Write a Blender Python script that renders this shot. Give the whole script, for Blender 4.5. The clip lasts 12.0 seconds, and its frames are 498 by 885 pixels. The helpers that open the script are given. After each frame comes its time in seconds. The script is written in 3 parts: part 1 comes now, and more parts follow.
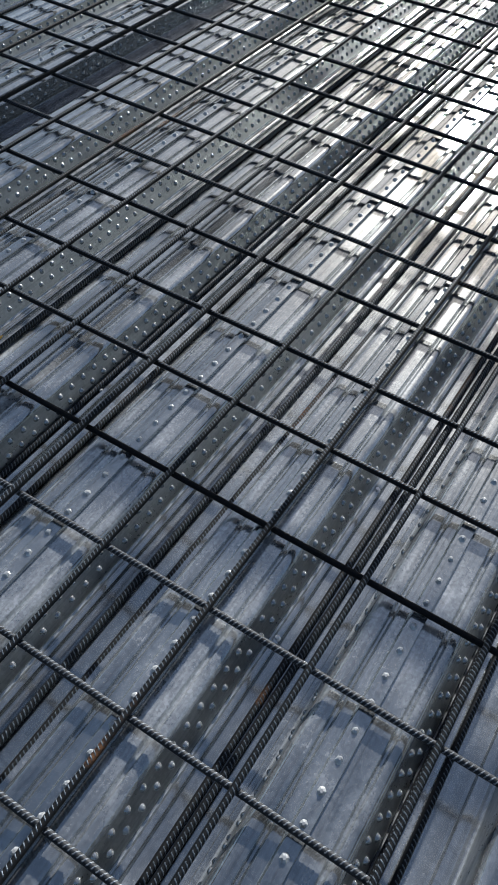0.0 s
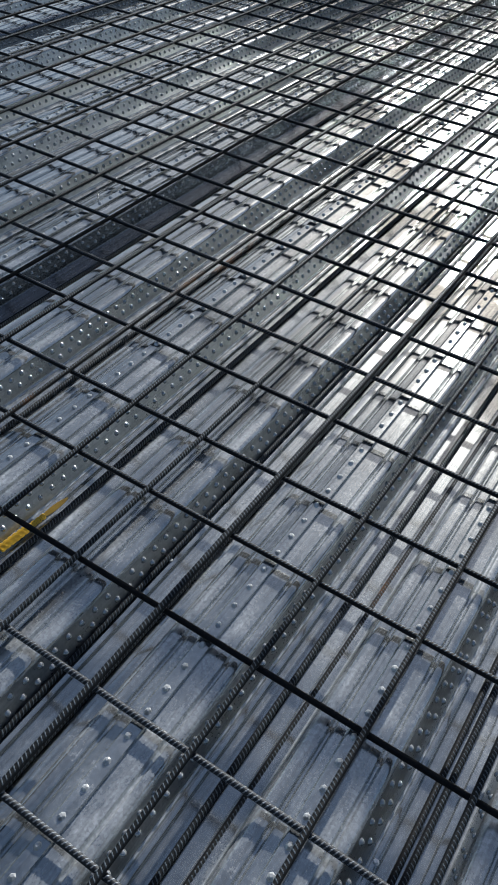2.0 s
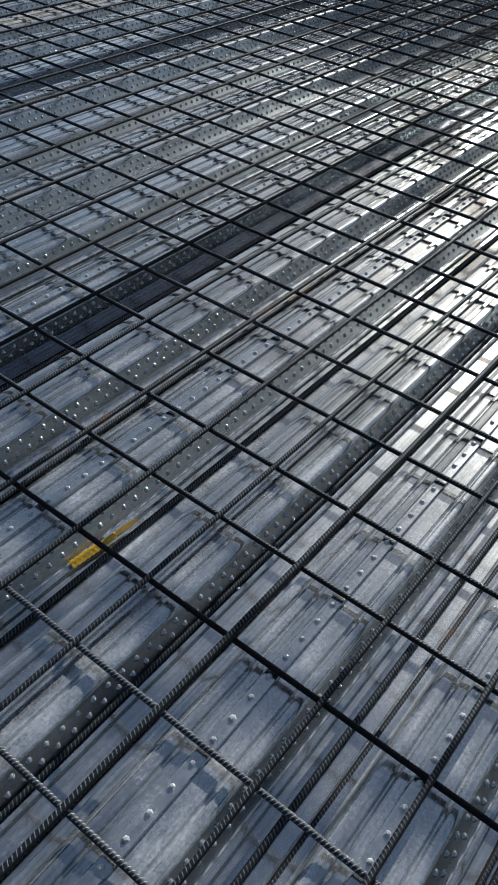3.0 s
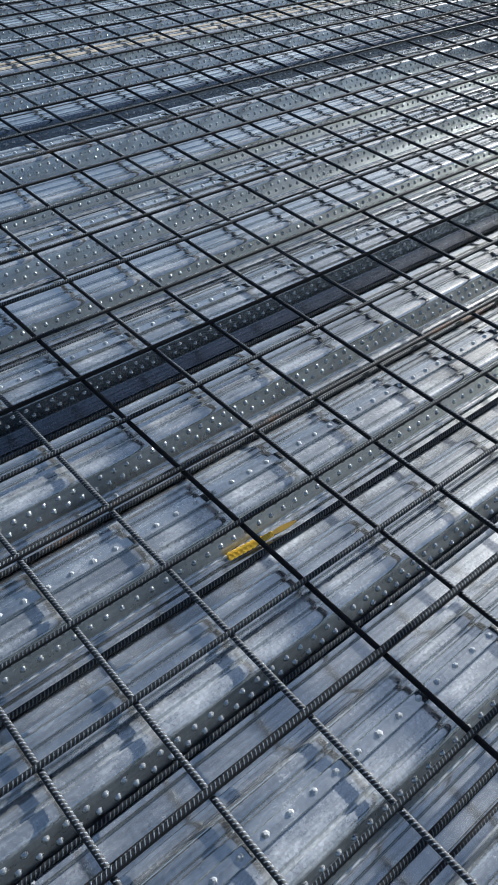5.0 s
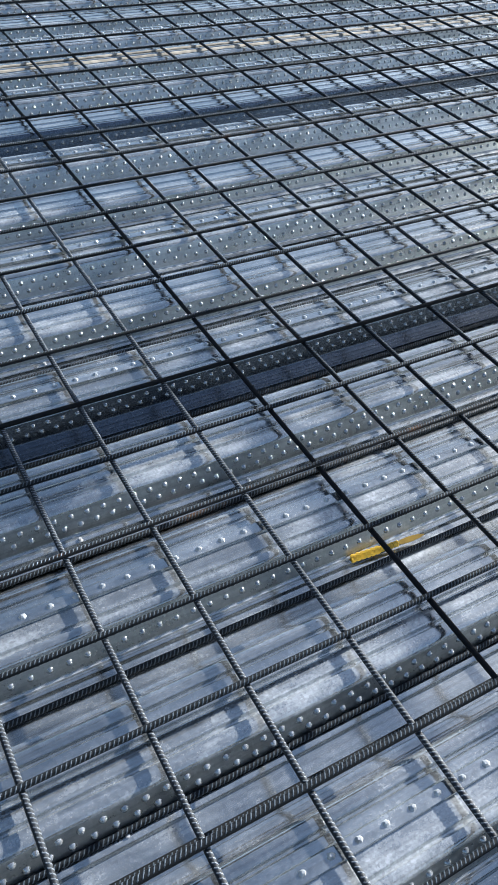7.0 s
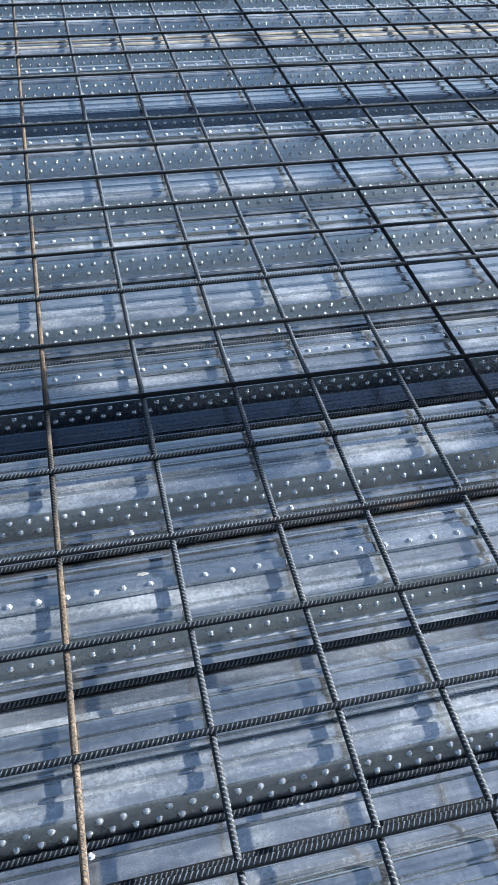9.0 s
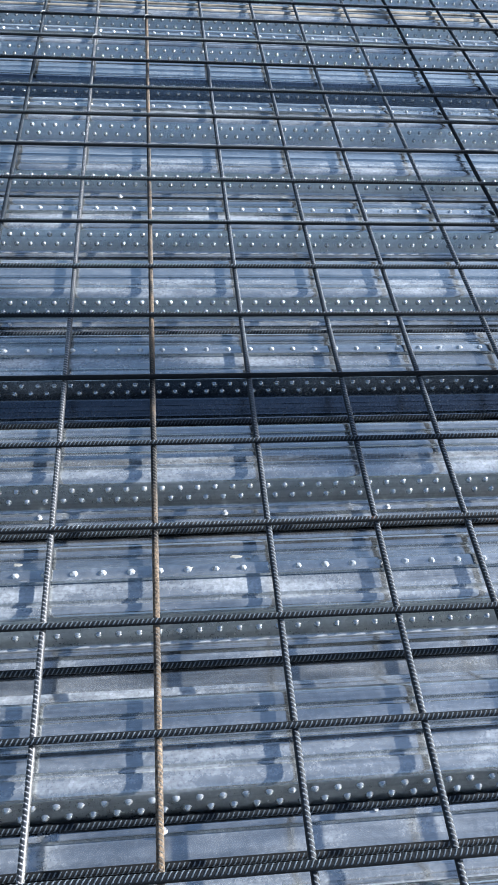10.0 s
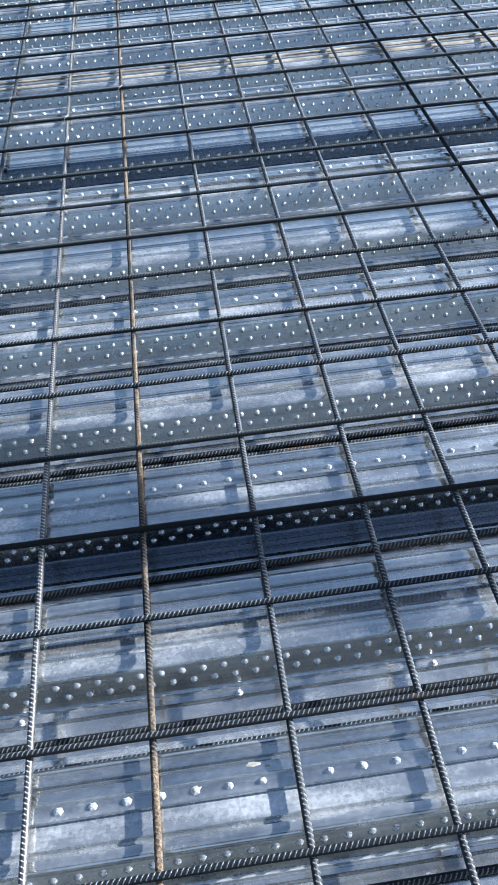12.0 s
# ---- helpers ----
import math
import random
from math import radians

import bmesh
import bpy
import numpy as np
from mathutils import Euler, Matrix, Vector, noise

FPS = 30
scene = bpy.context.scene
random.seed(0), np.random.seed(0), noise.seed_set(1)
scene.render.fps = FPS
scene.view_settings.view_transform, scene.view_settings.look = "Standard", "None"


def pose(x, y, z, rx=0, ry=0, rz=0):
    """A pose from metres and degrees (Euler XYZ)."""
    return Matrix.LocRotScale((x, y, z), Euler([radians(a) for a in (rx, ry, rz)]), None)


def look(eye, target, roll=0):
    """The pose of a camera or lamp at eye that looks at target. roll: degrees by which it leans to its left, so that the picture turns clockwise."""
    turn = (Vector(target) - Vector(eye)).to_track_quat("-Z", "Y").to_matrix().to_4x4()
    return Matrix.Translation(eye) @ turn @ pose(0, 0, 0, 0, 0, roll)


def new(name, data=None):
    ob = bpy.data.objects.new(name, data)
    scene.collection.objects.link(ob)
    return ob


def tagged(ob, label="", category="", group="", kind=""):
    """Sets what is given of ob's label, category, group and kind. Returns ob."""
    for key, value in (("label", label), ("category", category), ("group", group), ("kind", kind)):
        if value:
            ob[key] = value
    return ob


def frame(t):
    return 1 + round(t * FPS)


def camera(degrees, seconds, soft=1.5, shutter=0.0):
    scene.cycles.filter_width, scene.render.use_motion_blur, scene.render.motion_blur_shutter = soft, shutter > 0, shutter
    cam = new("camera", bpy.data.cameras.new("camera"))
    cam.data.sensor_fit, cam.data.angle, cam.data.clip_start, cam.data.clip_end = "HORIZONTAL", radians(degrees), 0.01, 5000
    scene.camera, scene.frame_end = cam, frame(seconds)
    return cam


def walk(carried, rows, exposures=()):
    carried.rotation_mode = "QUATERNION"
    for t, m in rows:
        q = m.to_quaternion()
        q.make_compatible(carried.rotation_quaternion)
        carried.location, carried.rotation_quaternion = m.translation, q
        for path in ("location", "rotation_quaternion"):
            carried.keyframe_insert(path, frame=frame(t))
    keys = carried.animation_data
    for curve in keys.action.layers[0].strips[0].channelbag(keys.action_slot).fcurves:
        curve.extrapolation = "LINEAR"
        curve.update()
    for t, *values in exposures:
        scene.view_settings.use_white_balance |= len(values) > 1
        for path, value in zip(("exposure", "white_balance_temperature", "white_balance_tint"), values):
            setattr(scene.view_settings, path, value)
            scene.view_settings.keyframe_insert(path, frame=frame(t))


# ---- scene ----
cam = camera(34.6, 12.0, 1.1)

PATH = [
    (0, (0.284, -0.746, 1.26), (1.412, -0.11, -0.264), 4.1),
    (0.5, (0.325, -0.624, 1.292), (1.508, -0.01, -0.2), 5.3),
    (1, (0.324, -0.567, 1.311), (1.557, 0.042, -0.141), 5.2),
    (1.5, (0.348, -0.541, 1.324), (1.606, 0.099, -0.093), 5.0),
    (2, (0.346, -0.525, 1.332), (1.593, 0.207, -0.05), 4.2),
    (2.5, (0.335, -0.505, 1.341), (1.567, 0.294, -0.018), 4.0),
    (3, (0.315, -0.468, 1.347), (1.527, 0.376, -0.002), 4.7),
    (3.2, (0.304, -0.463, 1.345), (1.504, 0.412, 0.005), 4.7),
    (4.8, (0.256, -0.411, 1.351), (1.283, 0.638, -0.008), 3.7),
    (5, (0.242, -0.405, 1.346), (1.254, 0.67, -0.004), 3.6),
    (5.5, (0.229, -0.401, 1.346), (1.196, 0.71, -0.006), 3.9),
    (6, (0.211, -0.393, 1.338), (1.132, 0.739, -0.029), 4.7),
    (6.5, (0.186, -0.377, 1.353), (1.052, 0.787, -0.024), 5.6),
    (7, (0.179, -0.371, 1.345), (0.971, 0.851, -0.025), 5.4),
    (7.5, (0.146, -0.349, 1.351), (0.828, 0.922, -0.035), 5.3),
    (7.7, (0.141, -0.344, 1.349), (0.767, 0.949, -0.042), 4.9),
    (9.3, (0.063, -0.323, 1.331), (0.39, 1.02, -0.115), 4.1),
    (9.5, (0.045, -0.315, 1.323), (0.337, 1.02, -0.137), 4.7),
    (10, (0.003, -0.285, 1.333), (0.228, 1.041, -0.148), 5.9),
    (10.5, (0.031, -0.196, 1.313), (0.183, 1.149, -0.159), 4.7),
    (11, (0.12, -0.081, 1.294), (0.155, 1.288, -0.163), -0.5),
    (11.5, (0.156, 0.028, 1.317), (0.104, 1.424, -0.114), -4.3),
    (12, (0.131, 0.056, 1.311), (0.239, 1.43, -0.138), -4.1),
]
EXPOSURES = [(0, 0.32, 6600, 10.5), (3, 0.27, 6570, 9.5), (5, 0.90, 6510, 9.5), (7, 1.25, 6430, 9.5), (9.5, 1.45, 6320, 10.5), (11, 1.48, 6240, 10), (12, 1.64, 6300, 10.5)]
walk(cam, [(t, look(e, g, r)) for t, e, g, r in PATH], EXPOSURES)


# ---------------------------------------------------------------- sun, sky
SUN_AZ, SUN_EL = 10.0, 27.0          # degrees from +x towards +y, above the horizon
world = bpy.data.worlds.new("sky")
world.use_nodes = True
scene.world = world
wn = world.node_tree.nodes
sky = wn.new("ShaderNodeTexSky")
sky.sky_type = "NISHITA"
sky.sun_disc = False
sky.sun_elevation = radians(SUN_EL)
sky.sun_rotation = radians(90.0 - SUN_AZ)
sky.air_density, sky.dust_density, sky.ozone_density = 1.0, 1.2, 1.2
wn["Background"].inputs[1].default_value = 0.084
world.node_tree.links.new(sky.outputs[0], wn["Background"].inputs[0])

sun = new("sun", bpy.data.lights.new("sun", "SUN"))
sun.data.energy, sun.data.angle, sun.data.color = 5.0, radians(0.9), (1.0, 0.98, 0.95)
ca, sa = math.cos(radians(SUN_AZ)), math.sin(radians(SUN_AZ))
ce, se = math.cos(radians(SUN_EL)), math.sin(radians(SUN_EL))
sun.matrix_world = look((10 * ca * ce, 10 * sa * ce, 10 * se), (0, 0, 0))


# ---------------------------------------------------------------- materials
def material(name):
    m = bpy.data.materials.new(name)
    m.use_nodes = True
    nt = m.node_tree
    return m, nt, nt.nodes["Principled BSDF"]


def node(nt, kind, **inputs):
    n = nt.nodes.new(kind)
    for key, value in inputs.items():
        n.inputs[key.replace("_", " ")].default_value = value
    return n


def ramp(nt, source, stops):
    n = nt.nodes.new("ShaderNodeValToRGB")
    e = n.color_ramp.elements
    while len(e) < len(stops):
        e.new(0.5)
    for el, (p, c) in zip(e, stops):
        el.position = p
        el.color = (*c, 1.0) if isinstance(c, tuple) else (c, c, c, 1.0)
    nt.links.new(source, n.inputs[0])
    return n.outputs[0]


def mixed(nt, kind, a, b, f):
    n = nt.nodes.new("ShaderNodeMix")
    n.data_type, n.blend_type = "RGBA", kind
    for sock, v in ((n.inputs[0], f), (n.inputs[6], a), (n.inputs[7], b)):
        if isinstance(v, bpy.types.NodeSocket):
            nt.links.new(v, sock)
        else:
            sock.default_value = v if isinstance(v, float) else (*v, 1.0)
    return n.outputs[2]


def galvanised(name, edge_white, dull_share=1.2, smooth=0.12, matt=0.19, tone=1.0):
    """Zinc-coated sheet: bright spangle, rolling streaks along the sheet, dull handling stains. edge_white: how far its
    convex bends are whitened; dull_share: how much of the usual dull film it has; tone: below 1 for a darker, bluish
    zinc.
    """
    m, nt, b = material(name)
    tc = nt.nodes.new("ShaderNodeTexCoord").outputs["Object"]
    streak_map = node(nt, "ShaderNodeMapping", Scale=(0.5, 110.0, 110.0))
    nt.links.new(tc, streak_map.inputs[0])
    streak = node(nt, "ShaderNodeTexNoise", Scale=1.3, Detail=3.0)
    nt.links.new(streak_map.outputs[0], streak.inputs[0])
    spangle = node(nt, "ShaderNodeTexVoronoi", Scale=170.0)
    nt.links.new(tc, spangle.inputs[0])
    stain = node(nt, "ShaderNodeTexNoise", Scale=9.0, Detail=6.0, Roughness=0.65)
    stain_map = node(nt, "ShaderNodeMapping", Scale=(0.55, 1.7, 1.7))
    nt.links.new(tc, stain_map.inputs[0])
    nt.links.new(stain_map.outputs[0], stain.inputs[0])
    fleck = node(nt, "ShaderNodeTexNoise", Scale=210.0, Detail=3.0)
    nt.links.new(tc, fleck.inputs[0])
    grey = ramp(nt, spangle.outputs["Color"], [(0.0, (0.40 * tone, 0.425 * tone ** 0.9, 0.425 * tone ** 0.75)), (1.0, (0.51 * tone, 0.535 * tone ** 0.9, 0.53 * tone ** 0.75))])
    dull = ramp(nt, stain.outputs[0], [(0.35, 0.9), (0.7, 1.0)])
    col = mixed(nt, "MULTIPLY", grey, dull, 1.0)
    lines = ramp(nt, streak.outputs[0], [(0.34, 0.74), (0.5, 0.98), (0.66, 1.1)])
    col = mixed(nt, "MULTIPLY", col, lines, 0.6)
    nt.links.new(col, b.inputs["Base Color"])
    rough = mixed(nt, "MIX", ramp(nt, stain.outputs[0], [(0.35, smooth), (0.75, matt)]),
                  ramp(nt, fleck.outputs[0], [(0.35, smooth), (0.65, matt)]), 0.5)
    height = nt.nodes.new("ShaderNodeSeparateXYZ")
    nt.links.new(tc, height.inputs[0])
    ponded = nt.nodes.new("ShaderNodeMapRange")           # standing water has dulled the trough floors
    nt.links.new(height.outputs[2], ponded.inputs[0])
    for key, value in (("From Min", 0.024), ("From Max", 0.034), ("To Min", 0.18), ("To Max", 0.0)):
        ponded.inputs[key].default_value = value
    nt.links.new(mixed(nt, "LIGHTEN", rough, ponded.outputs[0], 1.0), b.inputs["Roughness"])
    b.inputs["Metallic"].default_value = 1.0
    haze = nt.nodes.new("ShaderNodeBsdfPrincipled")
    grain = ramp(nt, spangle.outputs["Color"], [(0.1, 0.80), (0.9, 1.16)])
    nt.links.new(mixed(nt, "MULTIPLY", mixed(nt, "MULTIPLY", mixed(nt, "MIX", col, (0.70, 0.755, 0.81), 0.75), lines, 0.55), grain, 1.0), haze.inputs["Base Color"])
    haze.inputs["Roughness"].default_value, haze.inputs["Metallic"].default_value = 0.5, 0.0
    haze.inputs["Specular IOR Level"].default_value = 0.25
    scuff_map = node(nt, "ShaderNodeMapping", Scale=(15.0, 24.0, 24.0))
    nt.links.new(tc, scuff_map.inputs[0])
    scuff = node(nt, "ShaderNodeTexNoise", Scale=1.0, Detail=7.0, Roughness=0.7)
    nt.links.new(scuff_map.outputs[0], scuff.inputs[0])
    both = nt.nodes.new("ShaderNodeMixShader")
    band_map = node(nt, "ShaderNodeMapping", Scale=(0.7, 16.0, 16.0))
    nt.links.new(tc, band_map.inputs[0])
    band = node(nt, "ShaderNodeTexNoise", Scale=1.0, Detail=1.0)
    nt.links.new(band_map.outputs[0], band.inputs[0])
    film = ramp(nt, mixed(nt, "MIX", stain.outputs[0], fleck.outputs[0], 0.14), [(0.40, 0.07 * dull_share), (0.54, 0.17 * dull_share), (0.68, 0.38 * dull_share)])
    film = mixed(nt, "MULTIPLY", film, ramp(nt, band.outputs[0], [(0.36, 0.35), (0.62, 1.0)]), 1.0)
    rub = ramp(nt, scuff.outputs[0], [(0.62, 0.0), (0.74, 0.3 * dull_share)])
    edge = ramp(nt, nt.nodes.new("ShaderNodeNewGeometry").outputs["Pointiness"], [(0.515, 0.0), (0.56, edge_white)])
    nt.links.new(mixed(nt, "LIGHTEN", mixed(nt, "LIGHTEN", film, rub, 1.0), edge, 1.0), both.inputs[0])
    nt.links.new(b.outputs[0], both.inputs[1])
    nt.links.new(haze.outputs[0], both.inputs[2])
    grit = node(nt, "ShaderNodeBsdfDiffuse", Color=(0.13, 0.118, 0.1, 1.0))
    spot = node(nt, "ShaderNodeTexNoise", Scale=6.5, Detail=3.0)
    nt.links.new(tc, spot.inputs[0])
    speck = node(nt, "ShaderNodeTexNoise", Scale=330.0, Detail=2.0)
    nt.links.new(tc, speck.inputs[0])
    dirt = mixed(nt, "MULTIPLY", ramp(nt, spot.outputs[0], [(0.70, 0.0), (0.82, 0.5)]), ramp(nt, speck.outputs[0], [(0.45, 0.0), (0.58, 1.0)]), 1.0)
    soiled = nt.nodes.new("ShaderNodeMixShader")
    nt.links.new(dirt, soiled.inputs[0])
    nt.links.new(both.outputs[0], soiled.inputs[1])
    nt.links.new(grit.outputs[0], soiled.inputs[2])
    nt.links.new(soiled.outputs[0], nt.nodes["Material Output"].inputs[0])
    wave = node(nt, "ShaderNodeTexNoise", Scale=14.0, Detail=2.0)
    wmap = node(nt, "ShaderNodeMapping", Scale=(0.5, 1.6, 1.6))
    nt.links.new(tc, wmap.inputs[0])
    nt.links.new(wmap.outputs[0], wave.inputs[0])
    b1 = node(nt, "ShaderNodeBump", Strength=0.22, Distance=0.0012)
    nt.links.new(wave.outputs[0], b1.inputs["Height"])
    b3 = node(nt, "ShaderNodeBump", Strength=0.5, Distance=0.0006)
    nt.links.new(streak.outputs[0], b3.inputs["Height"])
    nt.links.new(b1.outputs[0], b3.inputs["Normal"])
    nt.links.new(b3.outputs[0], b.inputs["Normal"])
    nt.links.new(b3.outputs[0], haze.inputs["Normal"])
    return m


def rebar(name, rust, base=(0.010, 0.0115, 0.0135), metal=0.1, rough=0.6, gloss=0.2, dark=(0.075, 0.052, 0.036), pale=(0.30, 0.225, 0.155)):
    """Mill-scaled steel with rust that comes in stretches along the bar."""
    m, nt, b = material(name)
    tc = nt.nodes.new("ShaderNodeTexCoord").outputs["Object"]
    info = nt.nodes.new("ShaderNodeObjectInfo")
    shift = nt.nodes.new("ShaderNodeVectorMath")
    shift.operation = "SCALE"
    comb = nt.nodes.new("ShaderNodeCombineXYZ")
    for k in range(3):
        nt.links.new(info.outputs["Random"], comb.inputs[k])
    nt.links.new(comb.outputs[0], shift.inputs[0])
    shift.inputs["Scale"].default_value = 37.0
    add = nt.nodes.new("ShaderNodeVectorMath")
    nt.links.new(tc, add.inputs[0])
    nt.links.new(shift.outputs[0], add.inputs[1])
    patch = node(nt, "ShaderNodeTexNoise", Scale=3.2, Detail=6.0, Roughness=0.7)
    nt.links.new(add.outputs[0], patch.inputs[0])
    grain = node(nt, "ShaderNodeTexNoise", Scale=260.0, Detail=3.0)
    nt.links.new(add.outputs[0], grain.inputs[0])
    mask = ramp(nt, patch.outputs[0], [(0.70 - rust, 0.0), (0.80 - rust, 1.0)])
    fine = ramp(nt, grain.outputs[0], [(0.3, 0.3), (0.62, 1.0)])
    mask = mixed(nt, "MULTIPLY", mask, fine, 1.0)
    steel = mixed(nt, "MULTIPLY", base, ramp(nt, grain.outputs[0], [(0.3, 0.65), (0.7, 1.2)]), 1.0)
    brown = ramp(nt, grain.outputs[0], [(0.3, dark), (0.7, pale)])
    nt.links.new(mixed(nt, "MIX", steel, brown, mask), b.inputs["Base Color"])
    nt.links.new(mixed(nt, "MIX", (metal, metal, metal), (0.0, 0.0, 0.0), mask), b.inputs["Metallic"])
    nt.links.new(mixed(nt, "MIX", (rough, rough, rough), (0.8, 0.8, 0.8), mask), b.inputs["Roughness"])
    b.inputs["Specular IOR Level"].default_value = gloss
    bump = node(nt, "ShaderNodeBump", Strength=0.3, Distance=0.0004)
    nt.links.new(grain.outputs[0], bump.inputs["Height"])
    nt.links.new(bump.outputs[0], b.inputs["Normal"])
    return m


def plain(name, color, rough, metal=0.0, grain=300.0, spread=0.25):
    m, nt, b = material(name)
    tc = nt.nodes.new("ShaderNodeTexCoord").outputs["Object"]
    n = node(nt, "ShaderNodeTexNoise", Scale=grain, Detail=5.0)
    nt.links.new(tc, n.inputs[0])
    nt.links.new(mixed(nt, "MULTIPLY", color, ramp(nt, n.outputs[0], [(0.3, 1.0 - spread), (0.7, 1.0 + spread)]), 1.0),
                 b.inputs["Base Color"])
    b.inputs["Roughness"].default_value, b.inputs["Metallic"].default_value = rough, metal
    bump = node(nt, "ShaderNodeBump", Strength=0.2, Distance=0.001)
    nt.links.new(n.outputs[0], bump.inputs["Height"])
    nt.links.new(bump.outputs[0], b.inputs["Normal"])
    return m


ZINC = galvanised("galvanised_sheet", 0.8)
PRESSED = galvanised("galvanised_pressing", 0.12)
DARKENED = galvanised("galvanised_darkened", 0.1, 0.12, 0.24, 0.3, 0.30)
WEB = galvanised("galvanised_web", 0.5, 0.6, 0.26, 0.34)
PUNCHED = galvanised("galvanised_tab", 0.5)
STEEL = rebar("rebar_steel", -0.10, (0.011, 0.0135, 0.0165), 0.1, 0.62, 0.12)
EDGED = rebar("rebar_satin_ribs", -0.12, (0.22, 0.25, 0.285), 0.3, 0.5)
SATIN = rebar("rebar_satin", -0.10, (0.026, 0.031, 0.037), 0.2, 0.55, 0.25)
RUSTY = rebar("rebar_rusting", 0.11, dark=(0.05, 0.022, 0.010), pale=(0.22, 0.10, 0.040))
BROWN = rebar("rebar_brown", 0.24)
GREY_RIBS = rebar("rebar_grey_ribs", -0.08, (0.10, 0.128, 0.158), 0.4, 0.45)
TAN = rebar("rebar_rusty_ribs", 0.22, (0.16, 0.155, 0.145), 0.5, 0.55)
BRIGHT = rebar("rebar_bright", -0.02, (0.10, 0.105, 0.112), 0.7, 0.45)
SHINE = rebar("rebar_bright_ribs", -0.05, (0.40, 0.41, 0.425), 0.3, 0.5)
DARK = rebar("rebar_black", -0.05, (0.010, 0.0115, 0.0135), 0.1, 0.62, 0.1)
EARTH = plain("bare_ground", (0.125, 0.13, 0.125), 0.95, 0.0, 2.0)
YELLOW = plain("yellow_plastic", (0.66, 0.4, 0.025), 0.45, 0.0, 60.0, 0.15)
GOLD = plain("dull_yellow_plastic", (0.22, 0.135, 0.008), 0.4, 0.0, 60.0, 0.2)
BRASS = plain("brass_case", (0.045, 0.032, 0.016), 0.5, 0.6)
BOARD = plain("weathered_board", (0.24, 0.19, 0.13), 0.85, 0.0, 14.0)
SCREW = plain("zinc_screw", (0.72, 0.73, 0.74), 0.38, 0.6)


# ---------------------------------------------------------------- mesh helpers
def mesh_of(name, verts, faces, mat, smooth=True):
    me = bpy.data.meshes.new(name)
    me.from_pydata([tuple(v) for v in verts], [], [tuple(f) for f in faces])
    me.materials.append(mat)
    me.polygons.foreach_set("use_smooth", [smooth] * len(me.polygons))
    me.update()
    return me


def child(name, me, parent, label="", kind=""):
    ob = new(name, me)
    ob.parent = parent
    return tagged(ob, label, kind=kind)


def filleted(corners, segs=4):
    """A polyline through corners (y, z, radius) with rounded corners."""
    out = []
    for k, (y, z, r) in enumerate(corners):
        p = Vector((y, z))
        if r <= 0 or k in (0, len(corners) - 1):
            out.append(p)
            continue
        a, c = Vector(corners[k - 1][:2]) - p, Vector(corners[k + 1][:2]) - p
        wide = r > 0.0095
        ca, cc = [min(r, (0.7 if wide and v.length < 0.03 else 0.45) * v.length) for v in (a, c)]
        s, e = p + a.normalized() * ca, p + c.normalized() * cc
        n = 2 * segs if wide else segs
        for i in range(n + 1):
            t = i / n
            out.append(s * (1 - t) ** 2 + p * (2 * t * (1 - t)) + e * t ** 2)
    return out


# ---------------------------------------------------------------- steel deck
PITCH = 0.2975                       # usual rib spacing
LAPS = [-3.07, -2.475, -1.88, -1.287, -0.692, -0.393, -0.094, 0.506, 1.100, 1.688, 2.302, 2.897, 3.492, 4.087, 4.682, 5.277, 5.872, 6.467, 7.062]
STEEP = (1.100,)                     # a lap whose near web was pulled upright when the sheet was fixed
DARK_RIB = 2.5995                    # a rib whose near web is given the darker, bluish zinc too
ZC, ZT = 0.098, 0.022                # crown and trough levels
X0, X1 = -3.0, 11.0
WT, WB = 0.0755, 0.0965              # half widths of a crown at the top and at the foot of its near web
FT, FB = 0.0765, 0.0875              # the same for the far web, which stands steeper
LT, LB = 0.071, 0.100                # the same for the near web of a lapped crown, which leans more


def groove(c, deep=0.0062):
    """Corners of a narrow rolled groove centred on c."""
    return [(c - 0.0058, ZC, 0.0015), (c - 0.0022, ZC - deep, 0.0012), (c + 0.0016, ZC - deep, 0.0012), (c + 0.0048, ZC + 0.0004, 0.0015)]


